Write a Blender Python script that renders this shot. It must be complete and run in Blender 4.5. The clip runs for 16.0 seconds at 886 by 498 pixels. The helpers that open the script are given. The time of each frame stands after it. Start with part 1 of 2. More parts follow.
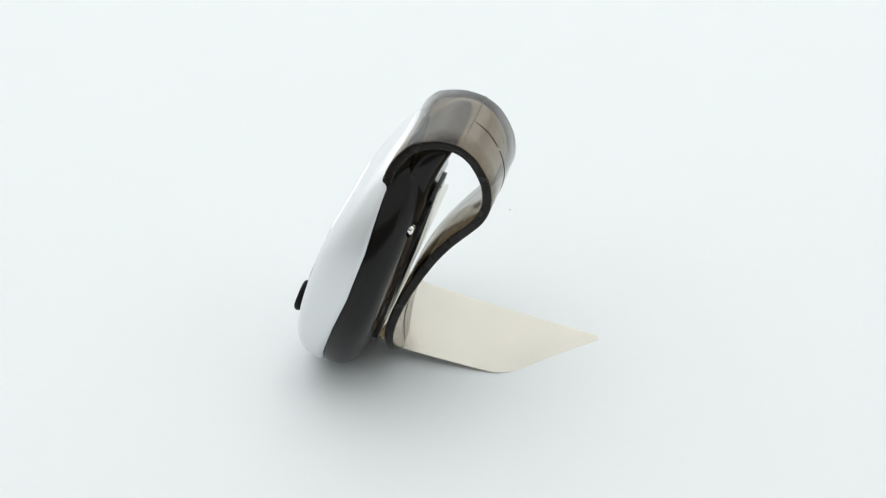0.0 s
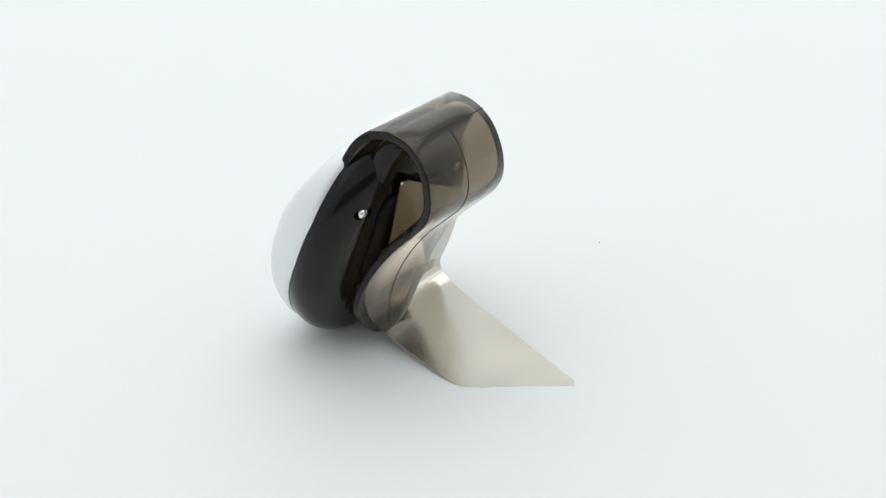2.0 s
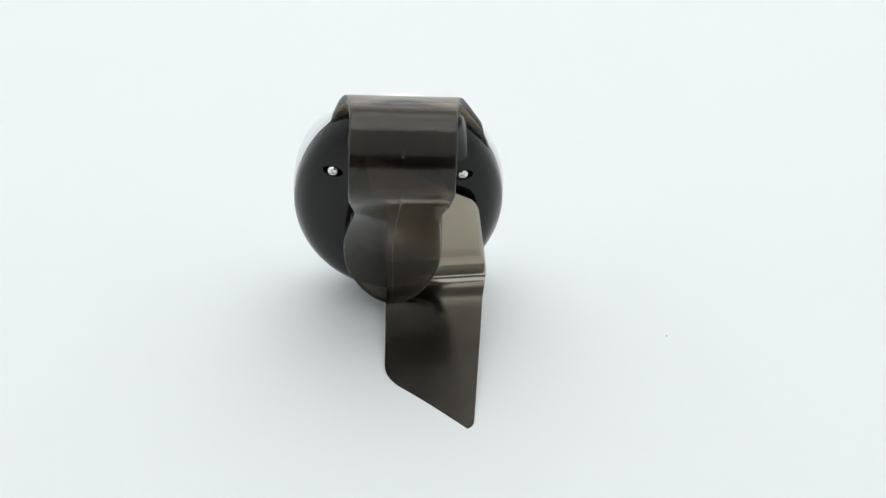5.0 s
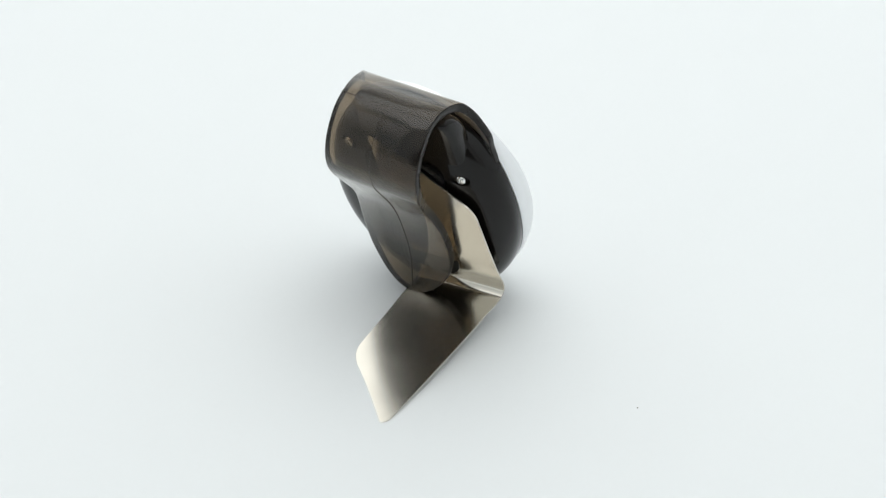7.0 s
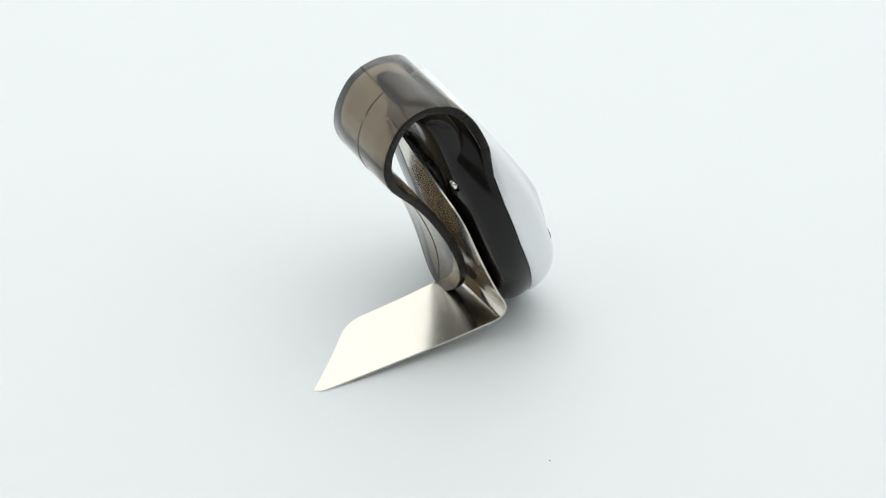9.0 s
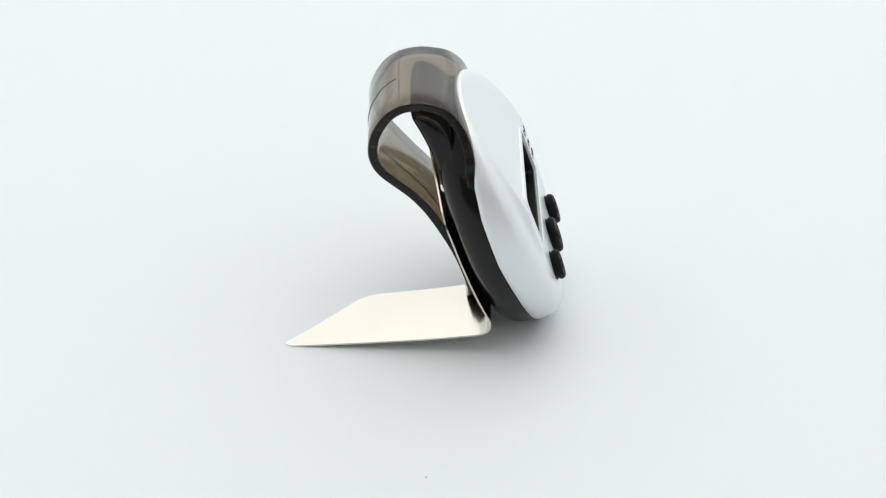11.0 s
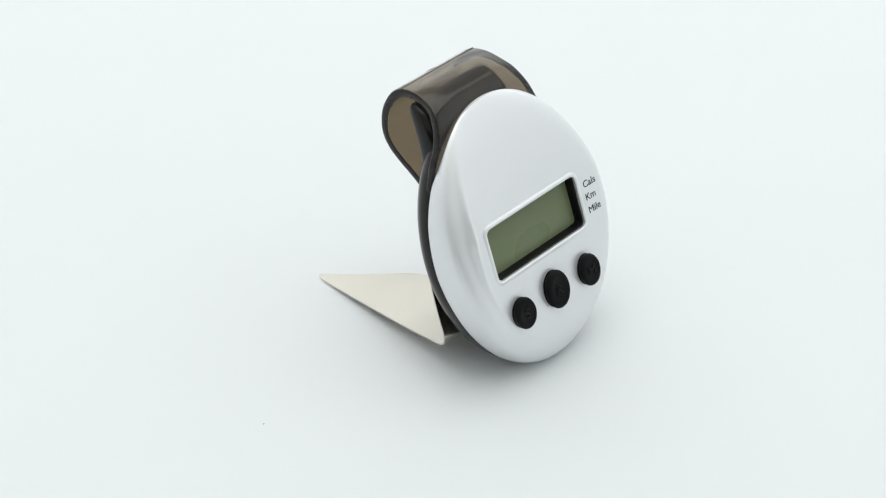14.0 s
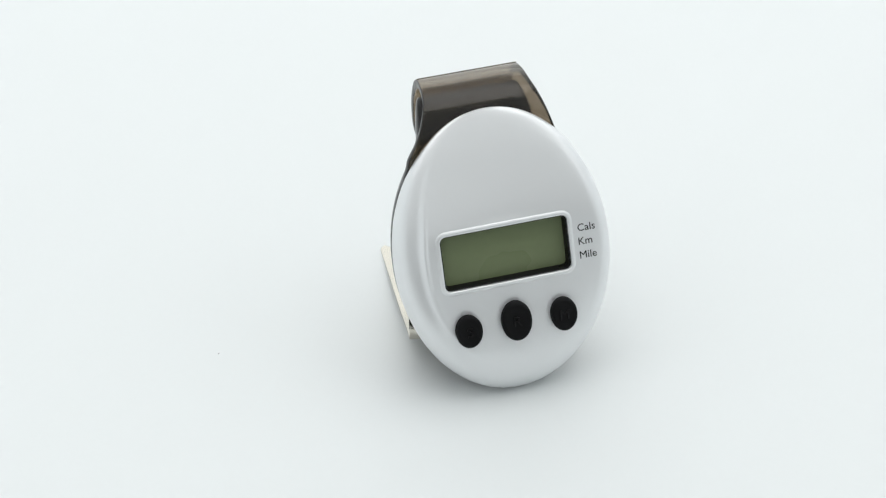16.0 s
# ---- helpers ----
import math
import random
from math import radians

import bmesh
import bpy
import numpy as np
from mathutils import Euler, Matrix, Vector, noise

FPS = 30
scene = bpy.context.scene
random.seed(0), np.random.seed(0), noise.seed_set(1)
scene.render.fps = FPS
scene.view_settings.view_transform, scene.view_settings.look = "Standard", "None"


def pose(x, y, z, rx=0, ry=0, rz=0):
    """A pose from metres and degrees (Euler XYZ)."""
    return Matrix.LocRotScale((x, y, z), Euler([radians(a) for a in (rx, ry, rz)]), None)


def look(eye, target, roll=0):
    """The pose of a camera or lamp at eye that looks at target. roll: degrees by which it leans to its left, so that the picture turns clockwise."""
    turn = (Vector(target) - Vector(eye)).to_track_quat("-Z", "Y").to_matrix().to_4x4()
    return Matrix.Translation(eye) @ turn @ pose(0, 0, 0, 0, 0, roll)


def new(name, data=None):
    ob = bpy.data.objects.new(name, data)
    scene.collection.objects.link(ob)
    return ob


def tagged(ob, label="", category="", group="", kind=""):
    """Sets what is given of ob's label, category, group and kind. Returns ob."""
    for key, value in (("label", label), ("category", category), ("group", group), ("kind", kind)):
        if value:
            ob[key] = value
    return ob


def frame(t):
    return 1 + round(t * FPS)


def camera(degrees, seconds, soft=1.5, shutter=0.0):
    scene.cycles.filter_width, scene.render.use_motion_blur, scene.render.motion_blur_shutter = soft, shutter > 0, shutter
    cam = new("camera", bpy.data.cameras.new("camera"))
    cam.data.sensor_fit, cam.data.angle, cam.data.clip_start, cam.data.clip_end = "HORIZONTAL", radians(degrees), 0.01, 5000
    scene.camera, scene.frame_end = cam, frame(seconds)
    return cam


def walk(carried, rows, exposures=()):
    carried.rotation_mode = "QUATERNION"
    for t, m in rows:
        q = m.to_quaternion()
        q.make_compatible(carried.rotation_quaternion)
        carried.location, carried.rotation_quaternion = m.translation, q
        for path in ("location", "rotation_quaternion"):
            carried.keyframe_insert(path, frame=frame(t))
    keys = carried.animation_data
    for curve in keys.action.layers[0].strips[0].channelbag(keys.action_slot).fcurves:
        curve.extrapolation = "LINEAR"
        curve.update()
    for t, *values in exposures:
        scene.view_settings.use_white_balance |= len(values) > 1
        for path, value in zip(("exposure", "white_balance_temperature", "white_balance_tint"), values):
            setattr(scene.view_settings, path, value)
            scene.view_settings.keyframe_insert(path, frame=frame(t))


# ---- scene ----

# ---- camera: it stands still, the things turn on a turntable ----
cam = camera(24.9, 16.0, 1.2)
EYE = (0.0, -0.3116, 0.2380)
VIEW = look(EYE, (0.00022, 0.01551, 0.0080), -0.14)
walk(cam, [(0.0, VIEW), (16.0, VIEW)])

# ---- light: a white photo tent, lit by one wide soft box in its roof ----
world = bpy.data.worlds.new("world")
scene.world = world
world.use_nodes = True
world.node_tree.nodes["Background"].inputs["Color"].default_value = (0.96, 1.0, 0.997, 1)
world.node_tree.nodes["Background"].inputs["Strength"].default_value = 0.86
scene.view_settings.exposure = -0.485


def soft_box(name, eye, target, width, depth, watts, colour):
    data = bpy.data.lights.new(name, "AREA")
    data.shape, data.size, data.size_y, data.energy, data.color = "RECTANGLE", width, depth, watts, colour
    ob = new(name, data)
    ob.matrix_world = look(eye, target)
    return ob


TENT_WHITE = (0.998, 1.0, 0.99)
soft_box("roof_soft_box", (0.0, 0.12, 1.10), (0.0, 0.10, 0.0), 1.15, 1.0, 8.2, TENT_WHITE)
soft_box("back_soft_box", (0.0, 0.74, 0.385), (0.0, 0.0, 0.30), 1.4, 0.76, 3.9, TENT_WHITE)
soft_box("left_soft_box", (-0.74, 0.10, 0.55), (0.0, 0.10, 0.40), 1.2, 0.95, 2.0, TENT_WHITE)
soft_box("right_soft_box", (0.74, 0.10, 0.55), (0.0, 0.10, 0.40), 1.2, 0.95, 2.0, TENT_WHITE)


# ---- materials ----
def material(name, colour, rough, metal=0.0, bump=0.0, scale=400.0, vary=0.0, big=30.0, trans=0.0, ior=1.5, coat=0.0, spec=0.5):
    """A principled material with grain at one scale and slow unevenness at another (object space)."""
    m = bpy.data.materials.new(name)
    m.use_nodes = True
    nt = m.node_tree
    b = nt.nodes["Principled BSDF"]
    b.inputs["Base Color"].default_value = (*colour, 1)
    b.inputs["Roughness"].default_value = rough
    b.inputs["Metallic"].default_value = metal
    b.inputs["Transmission Weight"].default_value = trans
    b.inputs["IOR"].default_value = ior
    b.inputs["Coat Weight"].default_value = coat
    b.inputs["Coat Roughness"].default_value = 0.04
    b.inputs["Specular IOR Level"].default_value = spec
    co = nt.nodes.new("ShaderNodeTexCoord")
    fine = nt.nodes.new("ShaderNodeTexNoise")
    fine.inputs["Scale"].default_value, fine.inputs["Detail"].default_value = scale, 4
    slow = nt.nodes.new("ShaderNodeTexNoise")
    slow.inputs["Scale"].default_value, slow.inputs["Detail"].default_value = big, 3
    for n in (fine, slow):
        nt.links.new(co.outputs["Object"], n.inputs["Vector"])
    if vary:
        add = nt.nodes.new("ShaderNodeMath")
        add.operation = "ADD"
        nt.links.new(fine.outputs["Fac"], add.inputs[0])
        nt.links.new(slow.outputs["Fac"], add.inputs[1])
        ramp = nt.nodes.new("ShaderNodeMapRange")
        ramp.inputs["From Min"].default_value, ramp.inputs["From Max"].default_value = 0.6, 1.4
        ramp.inputs["To Min"].default_value, ramp.inputs["To Max"].default_value = 1 - vary, 1 + vary
        nt.links.new(add.outputs[0], ramp.inputs["Value"])
        mul = nt.nodes.new("ShaderNodeVectorMath")
        mul.operation = "SCALE"
        mul.inputs[0].default_value = colour
        nt.links.new(ramp.outputs["Result"], mul.inputs["Scale"])
        nt.links.new(mul.outputs["Vector"], b.inputs["Base Color"])
        r2 = nt.nodes.new("ShaderNodeMapRange")
        r2.inputs["From Min"].default_value, r2.inputs["From Max"].default_value = 0.3, 0.7
        r2.inputs["To Min"].default_value, r2.inputs["To Max"].default_value = max(rough * 0.8, 0.0), min(rough * 1.25, 1.0)
        nt.links.new(slow.outputs["Fac"], r2.inputs["Value"])
        nt.links.new(r2.outputs["Result"], b.inputs["Roughness"])
    if bump:
        bp = nt.nodes.new("ShaderNodeBump")
        bp.inputs["Strength"].default_value, bp.inputs["Distance"].default_value = bump, 0.0002
        nt.links.new(fine.outputs["Fac"], bp.inputs["Height"])
        nt.links.new(bp.outputs["Normal"], b.inputs["Normal"])
    return m


WHITE_TOP = material("white_acrylic", (0.70, 0.724, 0.728), 0.55, bump=0.02, scale=900, vary=0.006, big=14, spec=0.3)
WHITE_PAPER = material("white_paper", (0.82, 0.84, 0.85), 0.9, bump=0.05, scale=700, vary=0.01, big=8, spec=0.2)
ADDED_WALL_GREY = material("added_grey_wall", (0.07, 0.07, 0.072), 0.9, bump=0.05, scale=200, vary=0.05, big=4)
SILVER = material("silver_paint", (0.80, 0.812, 0.822), 0.37, metal=0.55, bump=0.0, scale=120, vary=0.006, big=40)
BLACK_GLOSS = material("black_gloss_plastic", (0.007, 0.006, 0.0055), 0.16, bump=0.0, scale=900, vary=0.15, big=120, spec=0.26)
BLACK_MATT = material("black_matt_plastic", (0.005, 0.005, 0.0055), 0.3, bump=0.03, scale=3000, vary=0.15, big=150, spec=0.2)
RUBBER = material("black_rubber", (0.005, 0.005, 0.0055), 0.55, bump=0.1, scale=4500, vary=0.2, big=300, spec=0.12)
RUBBER_SHINE = material("black_moulded_letter", (0.007, 0.007, 0.0075), 0.42, bump=0.05, scale=4500, vary=0.2, big=300, spec=0.2)


def see_through(name, tint, rough):
    """Thin smoked plastic: each face lets tinted light straight through and mirrors more towards its edge-on parts."""
    m = bpy.data.materials.new(name)
    m.use_nodes = True
    nt = m.node_tree
    nt.nodes.remove(nt.nodes["Principled BSDF"])
    clear = nt.nodes.new("ShaderNodeBsdfTransparent")
    gloss = nt.nodes.new("ShaderNodeBsdfGlossy")
    gloss.inputs["Roughness"].default_value = rough
    gloss.inputs["Color"].default_value = (0.95, 0.94, 0.92, 1)
    co = nt.nodes.new("ShaderNodeTexCoord")
    cloud = nt.nodes.new("ShaderNodeTexNoise")
    cloud.inputs["Scale"].default_value, cloud.inputs["Detail"].default_value = 90, 3
    nt.links.new(co.outputs["Object"], cloud.inputs["Vector"])
    tone = nt.nodes.new("ShaderNodeMix")
    tone.data_type = "RGBA"
    tone.inputs["A"].default_value = (*[v * 0.94 for v in tint], 1)
    tone.inputs["B"].default_value = (*[v * 1.06 for v in tint], 1)
    nt.links.new(cloud.outputs["Fac"], tone.inputs["Factor"])
    nt.links.new(tone.outputs["Result"], clear.inputs["Color"])
    edge = nt.nodes.new("ShaderNodeLayerWeight")
    edge.inputs["Blend"].default_value = 0.5
    power = nt.nodes.new("ShaderNodeMath")
    power.operation = "POWER"
    power.inputs[1].default_value = 3.7
    nt.links.new(edge.outputs["Facing"], power.inputs[0])
    span = nt.nodes.new("ShaderNodeMapRange")
    span.inputs["To Min"].default_value, span.inputs["To Max"].default_value = 0.04, 1.0
    nt.links.new(power.outputs[0], span.inputs["Value"])
    mix = nt.nodes.new("ShaderNodeMixShader")
    nt.links.new(span.outputs["Result"], mix.inputs["Fac"])
    nt.links.new(clear.outputs["BSDF"], mix.inputs[1])
    nt.links.new(gloss.outputs["BSDF"], mix.inputs[2])
    nt.links.new(mix.outputs["Shader"], nt.nodes["Material Output"].inputs["Surface"])
    return m


SMOKE = see_through("smoked_plastic", (0.43, 0.375, 0.305), 0.16)
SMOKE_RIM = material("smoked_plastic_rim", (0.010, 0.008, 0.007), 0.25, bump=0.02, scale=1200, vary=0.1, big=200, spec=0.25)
STEEL = material("thin_steel", (0.64, 0.605, 0.535), 0.18, metal=1.0, bump=0.0, scale=1800, vary=0.008, big=60)
CHROME = material("screw_steel", (0.85, 0.85, 0.84), 0.18, metal=1.0, bump=0.15, scale=2500, vary=0.05, big=300)
LCD = material("lcd_glass", (0.165, 0.20, 0.108), 0.30, bump=0.0, spec=0.3, vary=0.02, scale=800, big=60, coat=0.0)
INK = material("black_ink", (0.02, 0.02, 0.022), 0.5, vary=0.2, scale=4000, big=500)
DUST = material("dark_dust", (0.10, 0.09, 0.08), 0.9, vary=0.3, scale=4000, big=900, bump=0.2)

MM = 0.001
BASE = Vector((0.4, 7.0, -27.6))          # the foot of the pedometer, in its own millimetres


def mesh_of(bm, smooth=True, sharp=40):
    me = bpy.data.meshes.new("mesh")
    bmesh.ops.recalc_face_normals(bm, faces=bm.faces[:])
    bm.to_mesh(me)
    bm.free()
    if smooth:
        me.shade_smooth()
        me.set_sharp_from_angle(angle=radians(sharp))
    return me


def part(name, bm, mat, parent, label="", smooth=True, sharp=40):
    """One mesh object under a thing; bm is in the thing's millimetres."""
    for v in bm.verts:
        v.co = (v.co - BASE) * MM
    ob = new(name, mesh_of(bm, smooth, sharp))
    ob.data.materials.append(mat)
    ob.parent = parent
    return tagged(ob, label)


def grid_faces(bm, rows, closed_u=False, closed_v=False):
    """Quads between rows of vertices."""
    n = len(rows)
    for i in range(n if closed_v else n - 1):
        a, b = rows[i], rows[(i + 1) % n]
        k = len(a)
        for j in range(k if closed_u else k - 1):
            bm.faces.new((a[j], a[(j + 1) % k], b[(j + 1) % k], b[j]))


def spline(points, n):
    """Catmull-Rom through points, n samples in even steps of the parameter."""
    p = np.array([points[0], *points, points[-1]], float)
    out = []
    for u in np.linspace(0, len(points) - 1, n):
        i = min(int(u), len(points) - 2)
        f = u - i
        a, b, c, d = p[i], p[i + 1], p[i + 2], p[i + 3]
        out.append(0.5 * (2 * b + (c - a) * f + (2 * a - 5 * b + 4 * c - d) * f * f + (3 * b - a - 3 * c + d) * f ** 3))
    return np.array(out)


def cut(ob, cutters):
    """Takes the cutters' bodies out of ob's mesh for good."""
    for bm in cutters:
        for v in bm.verts:
            v.co = (v.co - BASE) * MM
        tool = new("tool", mesh_of(bm, False))
        mod = ob.modifiers.new("cut", "BOOLEAN")
        mod.operation, mod.object, mod.solver = "DIFFERENCE", tool, "EXACT"
        me = bpy.data.meshes.new_from_object(ob.evaluated_get(bpy.context.evaluated_depsgraph_get()))
        ob.modifiers.remove(mod)
        ob.data = me
        bpy.data.objects.remove(tool)
    ob.data.shade_smooth()
    ob.data.set_sharp_from_angle(angle=radians(32))


def rounded_rect(cx, cz, w, h, r, n=6):
    pts = []
    for k, (sx, sz) in enumerate(((1, 1), (-1, 1), (-1, -1), (1, -1))):
        for j in range(n + 1):
            a = radians(90 * k + 90 * j / n)
            pts.append((cx + sx * (w / 2 - r) + r * math.cos(a), cz + sz * (h / 2 - r) + r * math.sin(a)))
    return pts


def prism(outline, y0, y1):
    """A closed prism along y over an outline in x and z."""
    bm = bmesh.new()
    a = [bm.verts.new((x, y0, z)) for x, z in outline]
    b = [bm.verts.new((x, y1, z)) for x, z in outline]
    grid_faces(bm, [a, b], closed_u=True)
    bm.faces.new(a)
    bm.faces.new(b[::-1])
    return bm


# ---- the setting: turntable, table, tent ----
def box(bm, x0, x1, y0, y1, z0, z1):
    v = [bm.verts.new((x, y, z)) for x in (x0, x1) for y in (y0, y1) for z in (z0, z1)]
    for f in ((0, 1, 3, 2), (4, 6, 7, 5), (0, 4, 5, 1), (2, 3, 7, 6), (0, 2, 6, 4), (1, 5, 7, 3)):
        bm.faces.new([v[i] for i in f])


def setting(name, bm, mat, label, smooth=False):
    ob = new(name, mesh_of(bm, smooth))
    ob.data.materials.append(mat)
    return tagged(ob, label, "photo tent", kind="structure")


def build_tent():
    bm = bmesh.new()
    box(bm, -0.75, 0.75, -1.3, 0.45, -0.05, -0.022)
    setting("floor", bm, WHITE_PAPER, "white paper covered table top under the turntable")
    # paper sweep: rises from the table in a wide curve
    bm = bmesh.new()
    line = [(0.45 + 0.30 * math.sin(radians(a)), -0.022 + 0.30 * (1 - math.cos(radians(a)))) for a in range(0, 91, 6)] + [(0.75, 1.2)]
    back = [(y + 0.02, z - 0.006) for y, z in line]
    rows = [[bm.verts.new((x, y, z)) for y, z in line + back[::-1]] for x in (-0.75, 0.75)]
    grid_faces(bm, rows, closed_u=True)
    for r in rows:
        bm.faces.new(r)
    setting("backdrop", bm, WHITE_PAPER, "white paper sweep rising behind the table", True)
    for name, x in (("wall_left", -0.77), ("wall_right", 0.75)):
        bm = bmesh.new()
        box(bm, x, x + 0.02, -0.55, 0.77, -0.05, 1.2)
        setting(name, bm, WHITE_PAPER, "plain white side wall of the photo tent")
    # unseen low wall added before the open front: darkens reflections like a dim room
    bm = bmesh.new()
    box(bm, -0.95, 0.95, -1.34, -1.30, -0.05, 0.54)
    setting("wall_dark_reflection", bm, ADDED_WALL_GREY, "unseen low dark grey wall, added to darken reflections from the open front")


build_tent()
turntable = tagged(new("turntable"), "round white turntable top, spotless and matt", "turntable", kind="structure")
bm = bmesh.new()
rings = []
for r, z in ((0.0, 0), (0.05, 0), (0.1, 0), (0.15, 0), (0.4185, 0), (0.42, -0.0015), (0.42, -0.018), (0.4185, -0.0195), (0.0, -0.0195)):
    if r:
        rings.append([bm.verts.new((r * math.cos(math.tau * k / 128), r * math.sin(math.tau * k / 128), z)) for k in range(128)])
grid_faces(bm, rings, closed_u=True)
bm.faces.new(rings[0])
bm.faces.new(rings[-1][::-1])
disc = new("disc", mesh_of(bm))
disc.data.materials.append(WHITE_TOP)
disc.parent = turntable


# ---- pedometer ----
CX, CZ, HW, HH = 0.62, -1.15, 20.2, 26.95     # egg outline of the case


def rim(a, s):
    return CX + HW * s * math.cos(a), CZ + HH * s * math.sin(a)


def front_depth(a, s):
    """Depth of the silver front: a flat face that falls back towards the top, a soft ridge on the left flank, a round at the bottom."""
    side = abs(math.cos(a)) ** (1.15 if math.cos(a) < 0 else 1.5)
    # the ridge of the left flank starts at the rim beside the clip and moves inwards on its way down
    s0 = float(np.interp(math.degrees(a) % 360, (0, 116, 130, 145, 160, 180, 360), (0.995, 0.995, 0.92, 0.845, 0.80, 0.778, 0.778)))
    q = 0.765 + 0.235 * (s - s0) / (1 - s0) if s > s0 else 0.765 - (s0 - s)
    left = np.interp(q, (0.72, 0.745, 0.757, 0.765, 0.78, 0.80, 0.83, 0.87, 0.92, 0.96, 0.985, 1), (0, -0.16, -0.12, 0.12, 0.60, 1.0, 1.3, 1.6, 2.05, 2.8, 4.0, 5.6))
    right = np.interp(s, (0.86, 0.88, 0.90, 0.925, 0.95, 0.97, 0.985, 0.993, 1), (0, 0.08, 0.25, 0.6, 1.15, 1.9, 3.0, 4.0, 5.6))
    f = 0.5 + 0.5 * math.cos(a)
    low = 0.8 * float(np.interp(math.degrees(a) % 360, (168, 205, 360), (0, 1, 1)))      # the left ridge dies out downwards
    ridge = (left * (1 - low) + right * low) * (1 - f) + right * f
    if math.sin(a) > 0:
        end = np.interp(s, (0.82, 0.90, 0.945, 0.97, 0.987, 1), (0, 0.25, 0.75, 1.6, 3.0, 5.6))
    else:
        end = 5.6 * (1 - math.sqrt(max(0.0, 1 - max(0.0, (s - 0.58) / 0.42) ** 2.3)))
    y = side * ridge + (1 - side) * end
    z = rim(a, s)[1]
    y += (3.8 + 1.8 * (1 - f)) * (max(0.0, z - 3.6) / 20) ** 1.3 * (1 - y / 5.6)      # the face falls back towards the top
    return float(y + seam(z) * (y / 5.6) ** 2)


def seam(z):
    """How far the joint between front and back shell bows backwards at this height."""
    return float(np.interp(z, (-18, -10, -2, 8, 13, 18), (0, 0.35, 1.0, 1.0, 0.5, 0.0)))


def build_case(ped):
    n = 96
    # the window's outline, with points along its sides, and rings from it out to the rim
    hole = []
    corner = rounded_rect(0.1, -0.25, 24.1, 10.6, 1.2, 8)
    for k, p in enumerate(corner):
        q = corner[(k + 1) % len(corner)]
        m = max(1, int(math.dist(p, q) / 0.4))
        hole += [(p[0] + (q[0] - p[0]) * j / m, p[1] + (q[1] - p[1]) * j / m) for j in range(m)]
    polar = [(math.atan2((z - CZ) / HH, (x - CX) / HW), math.hypot((z - CZ) / HH, (x - CX) / HW)) for x, z in hole]
    bm = bmesh.new()
    rows = [[bm.verts.new((x, y, z)) for x, z in hole] for y in (2.9, 1.5, 0.0)]
    fixed = (0.66, 0.69, 0.72, 0.73, 0.74, 0.75, 0.757, 0.765, 0.773, 0.78, 0.79, 0.80, 0.815, 0.83, 0.85, 0.87, 0.89, 0.905, 0.92, 0.935, 0.95, 0.96, 0.97, 0.978, 0.985, 0.991, 0.996, 1.0)
    for f in (0.06, 0.2, 0.4, 0.6, 0.8):
        ring = []
        for a, s0 in polar:
            s = s0 + (0.66 - s0) * f
            x, z = rim(a, s)
            ring.append(bm.verts.new((x, front_depth(a, s), z)))
        rows.append(ring)
    for s in fixed:
        rows.append([bm.verts.new((rim(a, s)[0], front_depth(a, s), rim(a, s)[1])) for a, _ in polar])
    for s, y in ((0.999, 6.1), (0.994, 6.6), (0.986, 6.9), (0.95, 6.9)):
        rows.append([bm.verts.new((rim(a, s)[0], y + seam(rim(a, s)[1]), rim(a, s)[1])) for a, _ in polar])
    grid_faces(bm, rows, closed_u=True)
    bm.faces.new(rows[0])
    bm.faces.new(rows[-1][::-1])
    part("front_shell", bm, SILVER, ped, "silver painted plastic front shell", sharp=50)

    bm = bmesh.new()
    rows = []
    for s, y in ((0.94, 6.4), (0.972, 6.4), (0.972, 6.98), (0.983, 7.1), (0.988, 8.0), (0.986, 9.2), (0.976, 10.3), (0.955, 11.3), (0.923, 12.2),
                 (0.885, 12.95), (0.83, 13.5), (0.75, 13.95), (0.6, 14.3), (0.4, 14.5), (0.15, 14.55)):
        bow = float(np.interp(y, (7.1, 11.3), (1, 0)))
        rows.append([bm.verts.new((x, y + bow * seam(z), z)) for x, z in (rim(math.tau * k / n, s) for k in range(n))])
    grid_faces(bm, rows, closed_u=True)
    bm.faces.new(rows[0][::-1])
    bm.faces.new(rows[-1])
    back = part("back_shell", bm, BLACK_GLOSS, ped, "glossy black plastic back shell")
    wells = []
    for x in (-10.97, 13.03):
        w = prism([(x + 1.9 * math.cos(math.tau * k / 24), 12.7 + 1.25 * math.sin(math.tau * k / 24)) for k in range(24)], 12.6, 20)
        wells.append(w)
    cut(back, wells)
    for x, turn in ((-10.97, 0.5), (13.03, -0.35)):
        bm = bmesh.new()
        rr = [[bm.verts.new((x + r * math.cos(math.tau * k / 20), y, 12.7 + r * math.sin(math.tau * k / 20))) for k in range(20)]
              for r, y in ((1.05, 12.4), (1.05, 13.5), (0.98, 13.75), (0.8, 13.95), (0.45, 14.05))]
        grid_faces(bm, rr, closed_u=True)
        bm.faces.new(rr[-1])
        bm.faces.new(rr[0][::-1])
        screw = part("screw", bm, CHROME, ped, "small bright steel screw")
        slots = []
        for ang in (turn, turn + math.pi / 2):
            c, s_ = math.cos(ang), math.sin(ang)
            slots.append(prism([(x + c * a - s_ * b, 12.7 + s_ * a + c * b) for a, b in ((-0.75, -0.13), (0.75, -0.13), (0.75, 0.13), (-0.75, 0.13))], 13.7, 15))
        cut(screw, slots)
    # battery door on the back, just proud of the shell
    bm = prism(rounded_rect(0.8, -1.5, 17.0, 33.0, 4.0, 8), 13.4, 14.75)
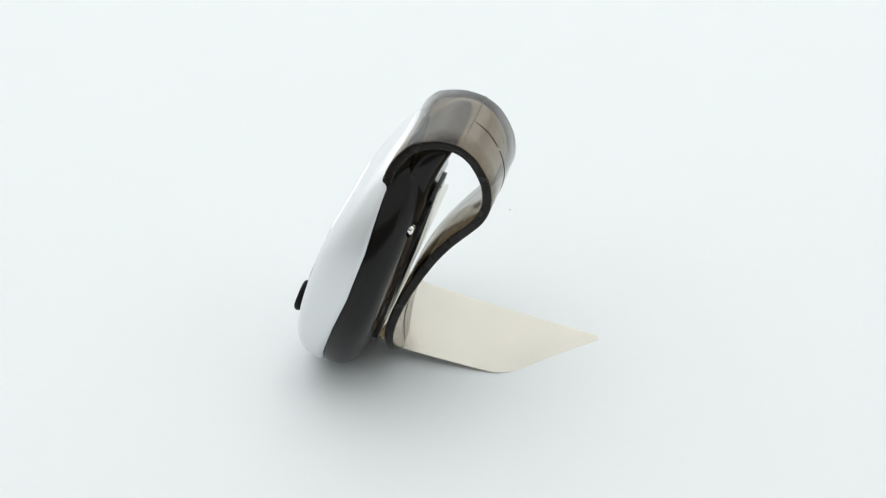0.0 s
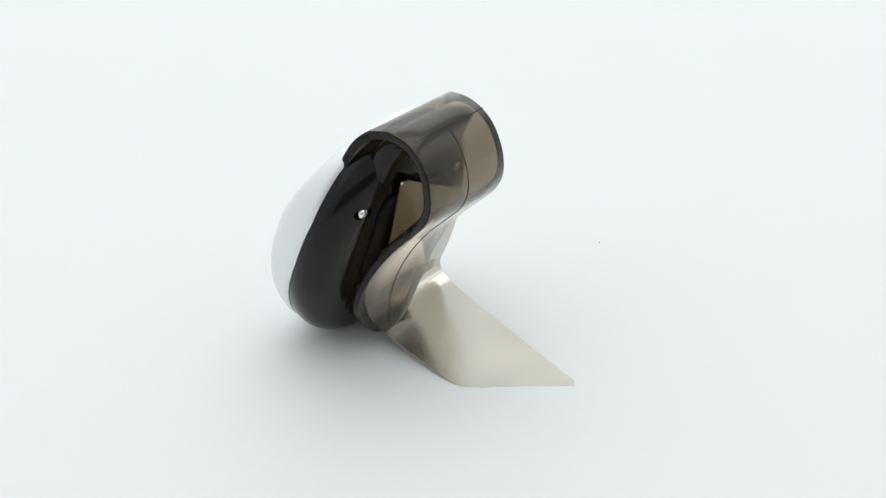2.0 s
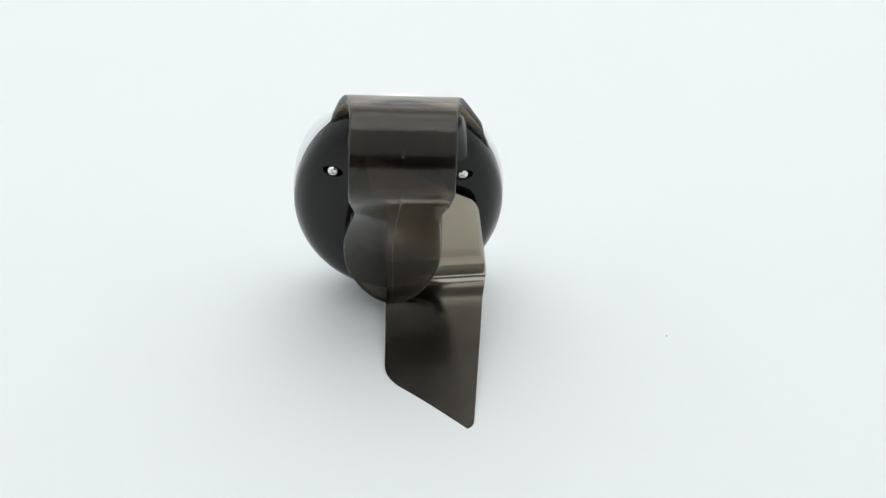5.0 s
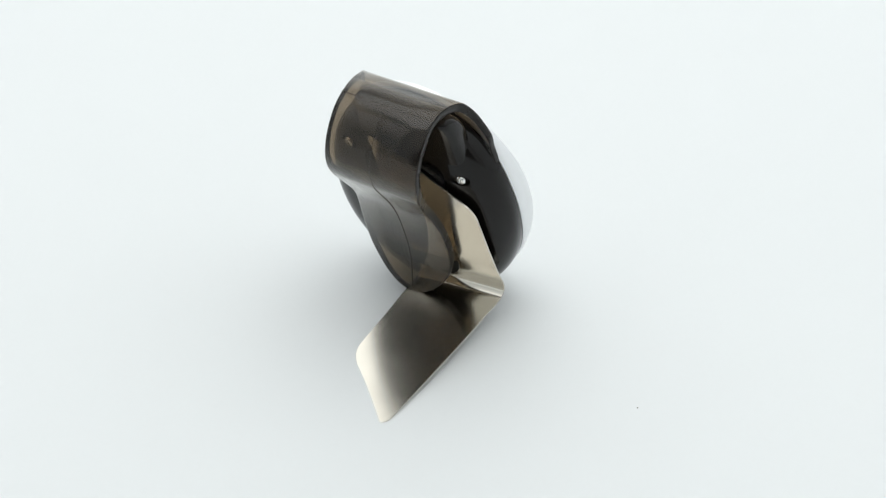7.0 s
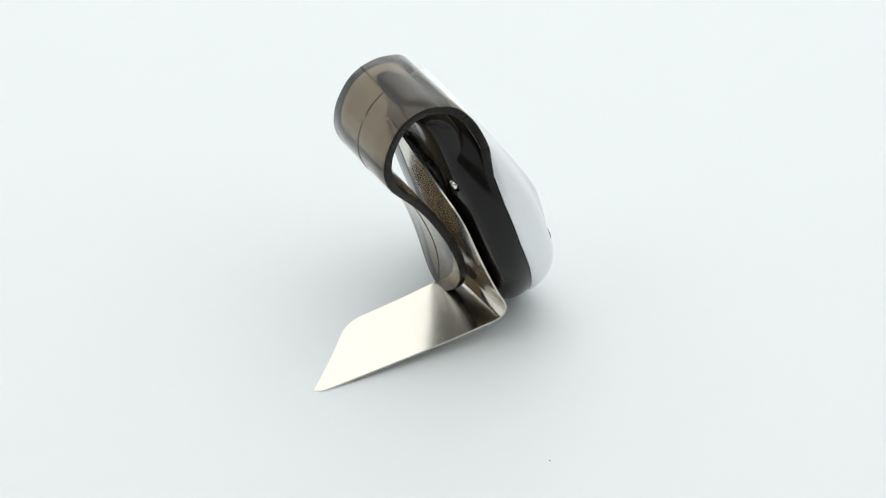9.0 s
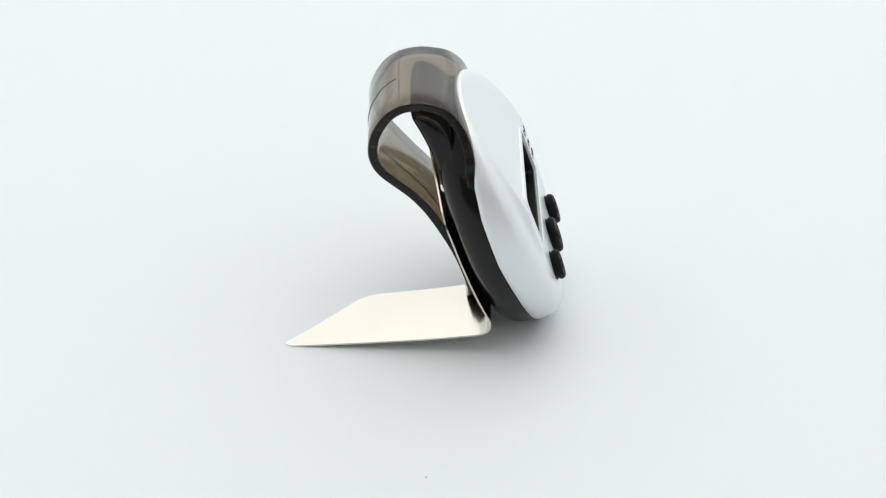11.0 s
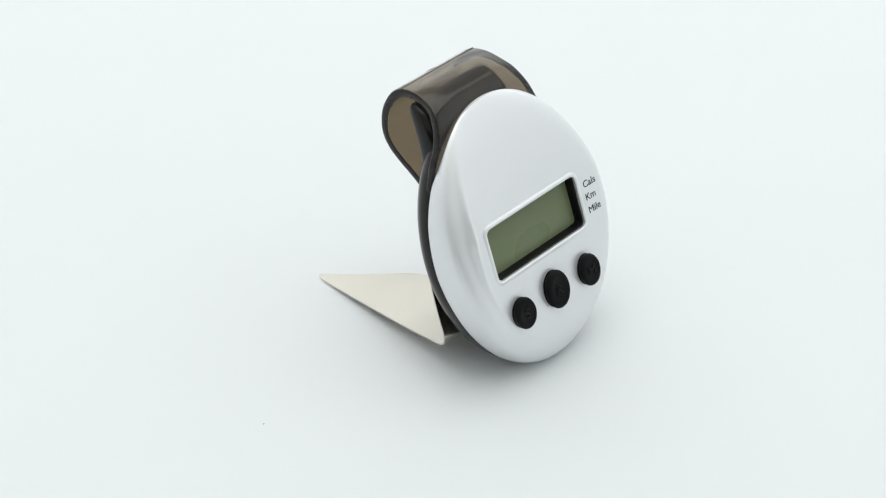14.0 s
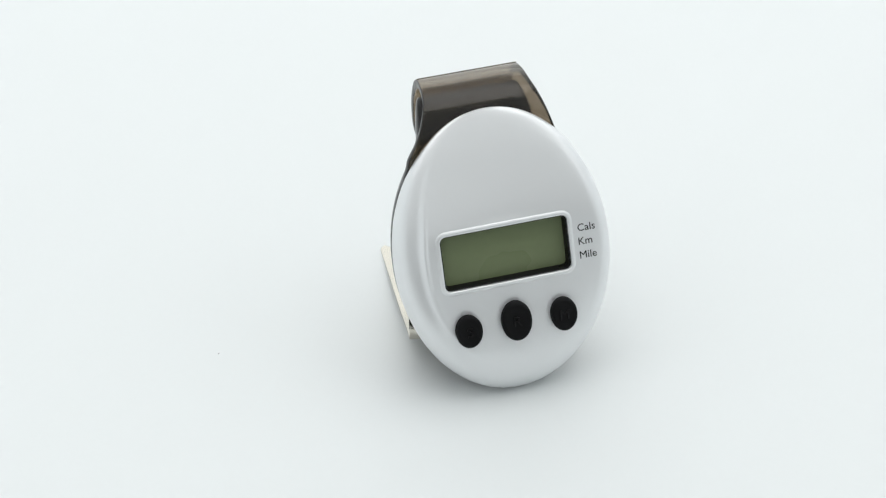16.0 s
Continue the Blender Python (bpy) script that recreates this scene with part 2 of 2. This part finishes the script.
    part("battery_door", bm, BLACK_MATT, ped, "black plastic battery door")


def build_display(ped):
    # raised lip round the window
    bm = bmesh.new()
    rows = []
    for grow, y in ((0.0, 0.6), (0.0, -0.05), (0.12, -0.18), (0.35, -0.22), (0.6, -0.16), (0.85, 0.03), (0.85, 0.6)):
        rows.append([bm.verts.new((x, y, z)) for x, z in rounded_rect(0.1, -0.25, 24.0 + 2 * grow, 10.5 + 2 * grow, 1.15 + grow)])
    grid_faces(bm, rows, closed_u=True, closed_v=True)
    part("window_lip", bm, SILVER, ped)
    # black wall inside the window
    bm = bmesh.new()
    rows = []
    for grow, y in ((0.0, 0.45), (0.0, 2.7), (-0.5, 2.7), (-0.25, 0.6)):
        rows.append([bm.verts.new((x, y, z)) for x, z in rounded_rect(0.1, -0.25, 23.9 + 2 * grow, 10.4 + 2 * grow, 1.1 + max(grow, -0.3))])
    grid_faces(bm, rows, closed_u=True, closed_v=True)
    part("gasket", bm, BLACK_MATT, ped, "black frame inside the window")
    bm = prism(rounded_rect(0.1, -0.25, 23.5, 10.1, 0.7), 2.25, 2.65)
    part("lcd_panel", bm, LCD, ped, "blank grey-green liquid crystal panel", sharp=30)


def build_button(ped, x, z, rx, rz):
    bm = bmesh.new()
    n = 40
    prof = ((1.0, 0.5), (1.0, 0.0), (0.93, -0.12), (0.93, -0.35), (1.0, -0.5), (1.03, -0.9), (1.01, -1.15), (0.95, -1.47), (0.86, -1.63),
            (0.76, -1.65), (0.6, -1.56), (0.4, -1.48), (0.2, -1.45))
    rows = [[bm.verts.new((x + rx * s * math.cos(math.tau * k / n), y, z + rz * s * math.sin(math.tau * k / n))) for k in range(n)] for s, y in prof]
    grid_faces(bm, rows, closed_u=True)
    bm.faces.new(rows[0][::-1])
    bm.faces.new(rows[-1])
    return part("button", bm, RUBBER, ped, "oval black rubber push button", sharp=60)


def lettering(name, text, x, y, z, size, mat, parent, deep=0.05, align="LEFT"):
    """Words with Blender's own font, on the face of the pedometer."""
    cu = bpy.data.curves.new(name, "FONT")
    cu.body, cu.size, cu.extrude, cu.align_x, cu.resolution_u = text, size, deep, align, 3
    cu.align_y = "CENTER" if align == "CENTER" else "BOTTOM_BASELINE"
    ob = new(name, cu)
    me = bpy.data.meshes.new_from_object(ob.evaluated_get(bpy.context.evaluated_depsgraph_get()))
    bpy.data.objects.remove(ob)
    m = Matrix.Translation((x, y, z)) @ Matrix.Rotation(radians(90), 4, "X")
    me.transform(Matrix.Scale(MM, 4) @ Matrix.Translation(-BASE) @ m)
    out = new(name, me)
    me.materials.clear()
    me.materials.append(mat)
    out.parent = parent
    return out


# outer line of the clip from its root on the case over the loop to the paddle's end: y, z, centre in x, half width
CLIP = ((7.6, 8.5, 0.6, 17.3), (7.2, 10.5, 0.6, 17.2), (6.9, 12.5, 0.55, 16.7), (6.7, 14.4, 0.4, 16.0), (6.3, 16.4, 0.2, 15.0), (5.7, 18.5, -0.2, 14.0), (5.5, 21.0, 0.1, 12.9), (5.9, 24.0, 0.4, 11.8), (7.4, 27.2, 0.5, 10.7), (9.6, 29.0, 0.5, 10.1),
        (12.2, 30.3, 0.5, 9.8), (15.5, 30.8, 0.5, 9.6), (18.5, 30.1, 0.5, 9.6), (21.0, 28.4, 0.5, 9.6), (23.2, 26.0, 0.5, 9.6),
        (24.6, 23.1, 0.5, 9.6), (25.0, 20.4, 0.5, 9.6), (24.6, 17.6, 0.6, 9.4), (23.5, 14.8, 0.7, 9.0), (22.2, 11.8, 0.8, 8.4),
        (21.0, 9.0, 0.9, 8.1), (19.7, 5.4, 1.1, 8.3), (18.6, 1.2, 1.3, 8.9), (17.8, -3.4, 1.5, 9.3), (17.4, -8.0, 1.5, 9.4),
        (17.5, -12.2, 1.4, 8.9), (18.0, -15.4, 1.3, 7.6), (18.8, -18.0, 1.2, 5.7), (19.5, -19.8, 1.1, 3.4), (19.8, -20.6, 1.0, 1.4))
THICK = 1.85


def clip_frames_of(n):
    """Samples of the clip: point, inward normal, centre, half width."""
    c = spline(CLIP, n)
    d = np.gradient(c[:, :2], axis=0)
    d /= np.linalg.norm(d, axis=1)[:, None]
    normal = np.stack([d[:, 1], -d[:, 0]], 1)
    return c, normal


def build_clip(ped):
    c, nin = clip_frames_of(160)
    bm = bmesh.new()
    rows = []
    for i, (p, q) in enumerate(zip(c, nin)):
        y, z, cx, w = p
        w = max(w, 0.6)
        t = THICK if i < 130 else THICK - 0.35 * (i - 130) / 30
        b = min(0.35, w * 0.3)
        ring = []
        for x, depth in ((-w + b, 0), (-w * 0.5, 0), (0, 0), (w * 0.5, 0), (w - b, 0), (w - b * 0.3, b * 0.3), (w, b), (w, t - b), (w - b * 0.3, t - b * 0.3),
                         (w - b, t), (0, t), (-w + b, t), (-w + b * 0.3, t - b * 0.3), (-w, t - b), (-w, b), (-w + b * 0.3, b * 0.3)):
            ring.append(bm.verts.new((cx + x, y + q[0] * depth, z + q[1] * depth)))
        rows.append(ring)
    grid_faces(bm, rows, closed_u=True)
    bm.faces.new(rows[0][::-1])
    bm.faces.new(rows[-1])
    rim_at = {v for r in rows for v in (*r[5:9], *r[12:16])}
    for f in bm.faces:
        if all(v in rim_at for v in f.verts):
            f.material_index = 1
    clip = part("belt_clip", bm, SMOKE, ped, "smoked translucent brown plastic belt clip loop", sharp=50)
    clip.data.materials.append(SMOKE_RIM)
    # mould lines: one across the loop, one down the middle of the arm
    def bead(points, r):
        bm = bmesh.new()
        rows = []
        for k, pt in enumerate(points):
            a, b = points[max(k - 1, 0)], points[min(k + 1, len(points) - 1)]
            d = (Vector(b) - Vector(a)).normalized()
            s1 = d.orthogonal().normalized()
            s2 = d.cross(s1)
            rows.append([bm.verts.new(Vector(pt) + r * (math.cos(math.tau * j / 6) * s1 + math.sin(math.tau * j / 6) * s2)) for j in range(6)])
        grid_faces(bm, rows, closed_u=True)
        bm.faces.new(rows[0][::-1])
        bm.faces.new(rows[-1])
        return bm
    i0 = min(range(160), key=lambda i: abs(c[i][0] - 16.2) + abs(c[i][1] - 30.8))
    y, z = c[i0][:2]
    part("mould_line", bead([(x, y, z) for x in np.linspace(-9.0, 10.0, 8)], 0.12), SMOKE, clip)
    part("mould_line", bead([(c[i][2], c[i][0], c[i][1]) for i in range(i0 + 1, 156, 2)], 0.12), SMOKE, clip)
    return clip


def build_neck(ped):
    """The black column that carries the back shell up into the loop of the clip: depth, front and half width by height."""
    rows_at = spline(((10.0, 9.4, 13.9, 13.0), (14.0, 9.0, 13.9, 11.9), (17.5, 8.3, 14.0, 11.4), (21.0, 7.8, 14.2, 11.0), (23.6, 8.1, 14.5, 10.7),
                      (25.5, 9.0, 14.8, 10.3), (26.9, 10.2, 15.0, 9.9), (27.6, 11.3, 14.8, 9.6), (28.0, 12.3, 14.2, 9.2)), 30)
    bm = bmesh.new()
    rows = []
    for z, y0, y1, w in rows_at:
        d = y1 - y0
        ring = []
        for k in range(40):
            a = math.tau * k / 40
            c, s_ = math.cos(a), math.sin(a)
            x = math.copysign(abs(c) ** 0.55, c) * w
            y = (y0 + y1) / 2 + math.copysign(abs(s_) ** 0.55, s_) * d / 2
            ring.append(bm.verts.new((-0.4 + x, y, z)))
        rows.append(ring)
    grid_faces(bm, rows, closed_u=True)
    bm.faces.new(rows[0][::-1])
    bm.faces.new(rows[-1])
    part("neck", bm, BLACK_GLOSS, ped)


pedometer = tagged(new("pedometer"), "silver and black oval pedometer leaning back on its belt clip", "pedometer")
build_case(pedometer)
build_display(pedometer)
for x, z, rx, rz, letter in ((-8.7, -13.3, 2.45, 3.05, "S"), (0.35, -13.0, 2.8, 3.75, "R"), (9.35, -13.5, 2.45, 3.15, "M")):
    b = build_button(pedometer, x, z, rx, rz)
    lettering("letter", letter, x, -1.46, z - 0.1, 2.7, RUBBER_SHINE, b, 0.22, "CENTER")
for word, x, z in (("Cals", 13.75, 1.35), ("Km", 13.65, -1.25), ("Mile", 13.65, -3.9)):
    lettering("printed_word", word, x, -0.03, z, 2.0, INK, pedometer, 0.03)
build_clip(pedometer)
build_neck(pedometer)


# ---- bent steel plate under the clip ----
def round_corners(corners, radii, n=9):
    """An outline with its corners rounded."""
    out = []
    for k, (p, radius) in enumerate(zip(corners, radii)):
        p, a, b = Vector(p), Vector(corners[k - 1]), Vector(corners[(k + 1) % len(corners)])
        p0, p1 = p + (a - p).normalized() * radius, p + (b - p).normalized() * radius
        for j in range(n + 1):
            f = j / n
            out.append((1 - f) ** 2 * p0 + 2 * f * (1 - f) * p + f * f * p1)
    return out


def build_plate(stand):
    """A strip of thin sheet: up the back of the case, round a soft fold, out as a foot; both ends are cut on the slant."""
    fold = Vector((1.0, 0.0, -0.14)).normalized()
    left = spline(((-11.66, 15.15, 24.0), (-12.0, 15.2, 21.5), (-13.0, 15.3, 14.0), (-14.0, 15.4, 7.0), (-14.6, 15.3, 3.0), (-15.3, 15.2, -2.0), (-16.1, 14.9, -8.0),
                   (-16.7, 14.4, -13.0), (-17.0, 14.0, -15.6), (-17.1, 14.2, -17.2), (-17.0, 15.2, -18.3), (-16.8, 17.0, -18.6), (-16.4, 20.0, -18.3),
                   (-15.9, 27.0, -17.1), (-15.2, 36.0, -15.3), (-14.4, 46.0, -13.2), (-13.48, 58.1, -10.47)), 400)
    run = np.concatenate([[0], np.cumsum(np.linalg.norm(np.diff(left, axis=0), axis=1))])
    far = run[-1]
    outline = round_corners(((0.0, 17.5), (19.3, 1.2), (19.3, 44.5), (17.7, far - 19.7), (3.1, far - 3.4), (0.0, far - 4.8)), (2.6, 2.6, 2.6, 2.8, 1.5, 1.5))
    us, ds = [p.x for p in outline], [p.y for p in outline]
    marks = []
    for d in sorted(set(np.round(np.concatenate([np.linspace(min(ds) + 0.01, max(ds) - 0.01, 110), [d for d in ds if min(ds) < d < max(ds)]]), 3))):
        if not marks or d - marks[-1] > 0.11:
            marks.append(d)
    bm = bmesh.new()
    top, bot, m = [], [], 9
    for dd in marks:
        xs = []
        for k in range(len(us)):
            d0, d1 = ds[k - 1], ds[k]
            if (d0 - dd) * (d1 - dd) <= 0 and d0 != d1:
                xs.append(us[k - 1] + (us[k] - us[k - 1]) * (dd - d0) / (d1 - d0))
        lo, hi = min(xs), max(xs)
        e = Vector([np.interp(dd, run, left[:, j]) for j in range(3)])
        e2 = Vector([np.interp(dd + 0.3, run, left[:, j]) - np.interp(dd - 0.3, run, left[:, j]) for j in range(3)])
        nn = e2.normalized().cross(fold).normalized() * 0.16
        pts = [e + fold * (lo + (hi - lo) * j / (m - 1)) for j in range(m)]
        top.append([bm.verts.new(p + nn) for p in pts])
        bot.append([bm.verts.new(p - nn) for p in pts])
    grid_faces(bm, top)
    grid_faces(bm, [r[::-1] for r in bot])
    edge_t = top[0] + [r[-1] for r in top[1:]] + top[-1][-2::-1] + [r[0] for r in top[-2:0:-1]]
    edge_b = bot[0] + [r[-1] for r in bot[1:]] + bot[-1][-2::-1] + [r[0] for r in bot[-2:0:-1]]
    grid_faces(bm, [edge_t, edge_b], closed_u=True)
    part("sheet", bm, STEEL, stand)


metal_plate = tagged(new("metal_plate"), "thin bent pale steel plate slid under the belt clip", "metal plate")
build_plate(metal_plate)

# ---- a crumb of dust on the turntable ----
bm = bmesh.new()
bmesh.ops.create_icosphere(bm, subdivisions=2, radius=0.00014)
for v in bm.verts:
    v.co *= 1 + 0.5 * noise.noise(v.co * 5000)
    v.co.z = v.co.z * 0.6 + 0.00006
dust_speck = tagged(new("dust_speck", mesh_of(bm)), "tiny dark speck of dust on the white turntable", "dust")
dust_speck.data.materials.append(DUST)


# ---- what turns: all ride on the turntable ----
TURN = ((0.0, 0.0), (0.5, -7.2), (1.0, -14.42), (1.5, -21.66), (2.0, -28.95), (2.5, -36.3), (3.0, -43.73), (3.5, -51.23), (4.0, -58.82), (4.5, -66.5), (5.0, -74.2), (5.5, -81.9),
        (6.0, -89.55), (6.5, -97.2), (7.0, -104.77), (7.5, -112.25), (8.0, -119.66), (8.5, -127.07), (9.0, -134.51), (9.5, -141.97), (10.0, -149.46), (10.5, -156.96), (11.0, -164.45),
        (11.5, -171.94), (12.0, -179.41), (12.5, -186.86), (13.0, -194.32), (13.5, -201.8), (14.0, -209.36), (14.5, -217.0), (15.0, -224.73), (15.5, -232.49), (16.0, -240.25))
AXES = Matrix(((-0.2546, 0.9141, 0.3155), (-0.9661, -0.2550, -0.0407), (0.0432, -0.3152, 0.9480)))
STAND = Matrix.Translation(Vector((-0.01844, -0.00278, 0.02836)) + AXES @ (BASE * MM)) @ AXES.to_4x4()


def motions():
    for thing, rest in ((turntable, Matrix()), (pedometer, STAND), (metal_plate, STAND), (dust_speck, Matrix.Translation((0.01444, 0.04119, 0.0)))):
        walk(thing, [(t, pose(0, 0, 0, 0, 0, a) @ rest) for t, a in TURN])


motions()
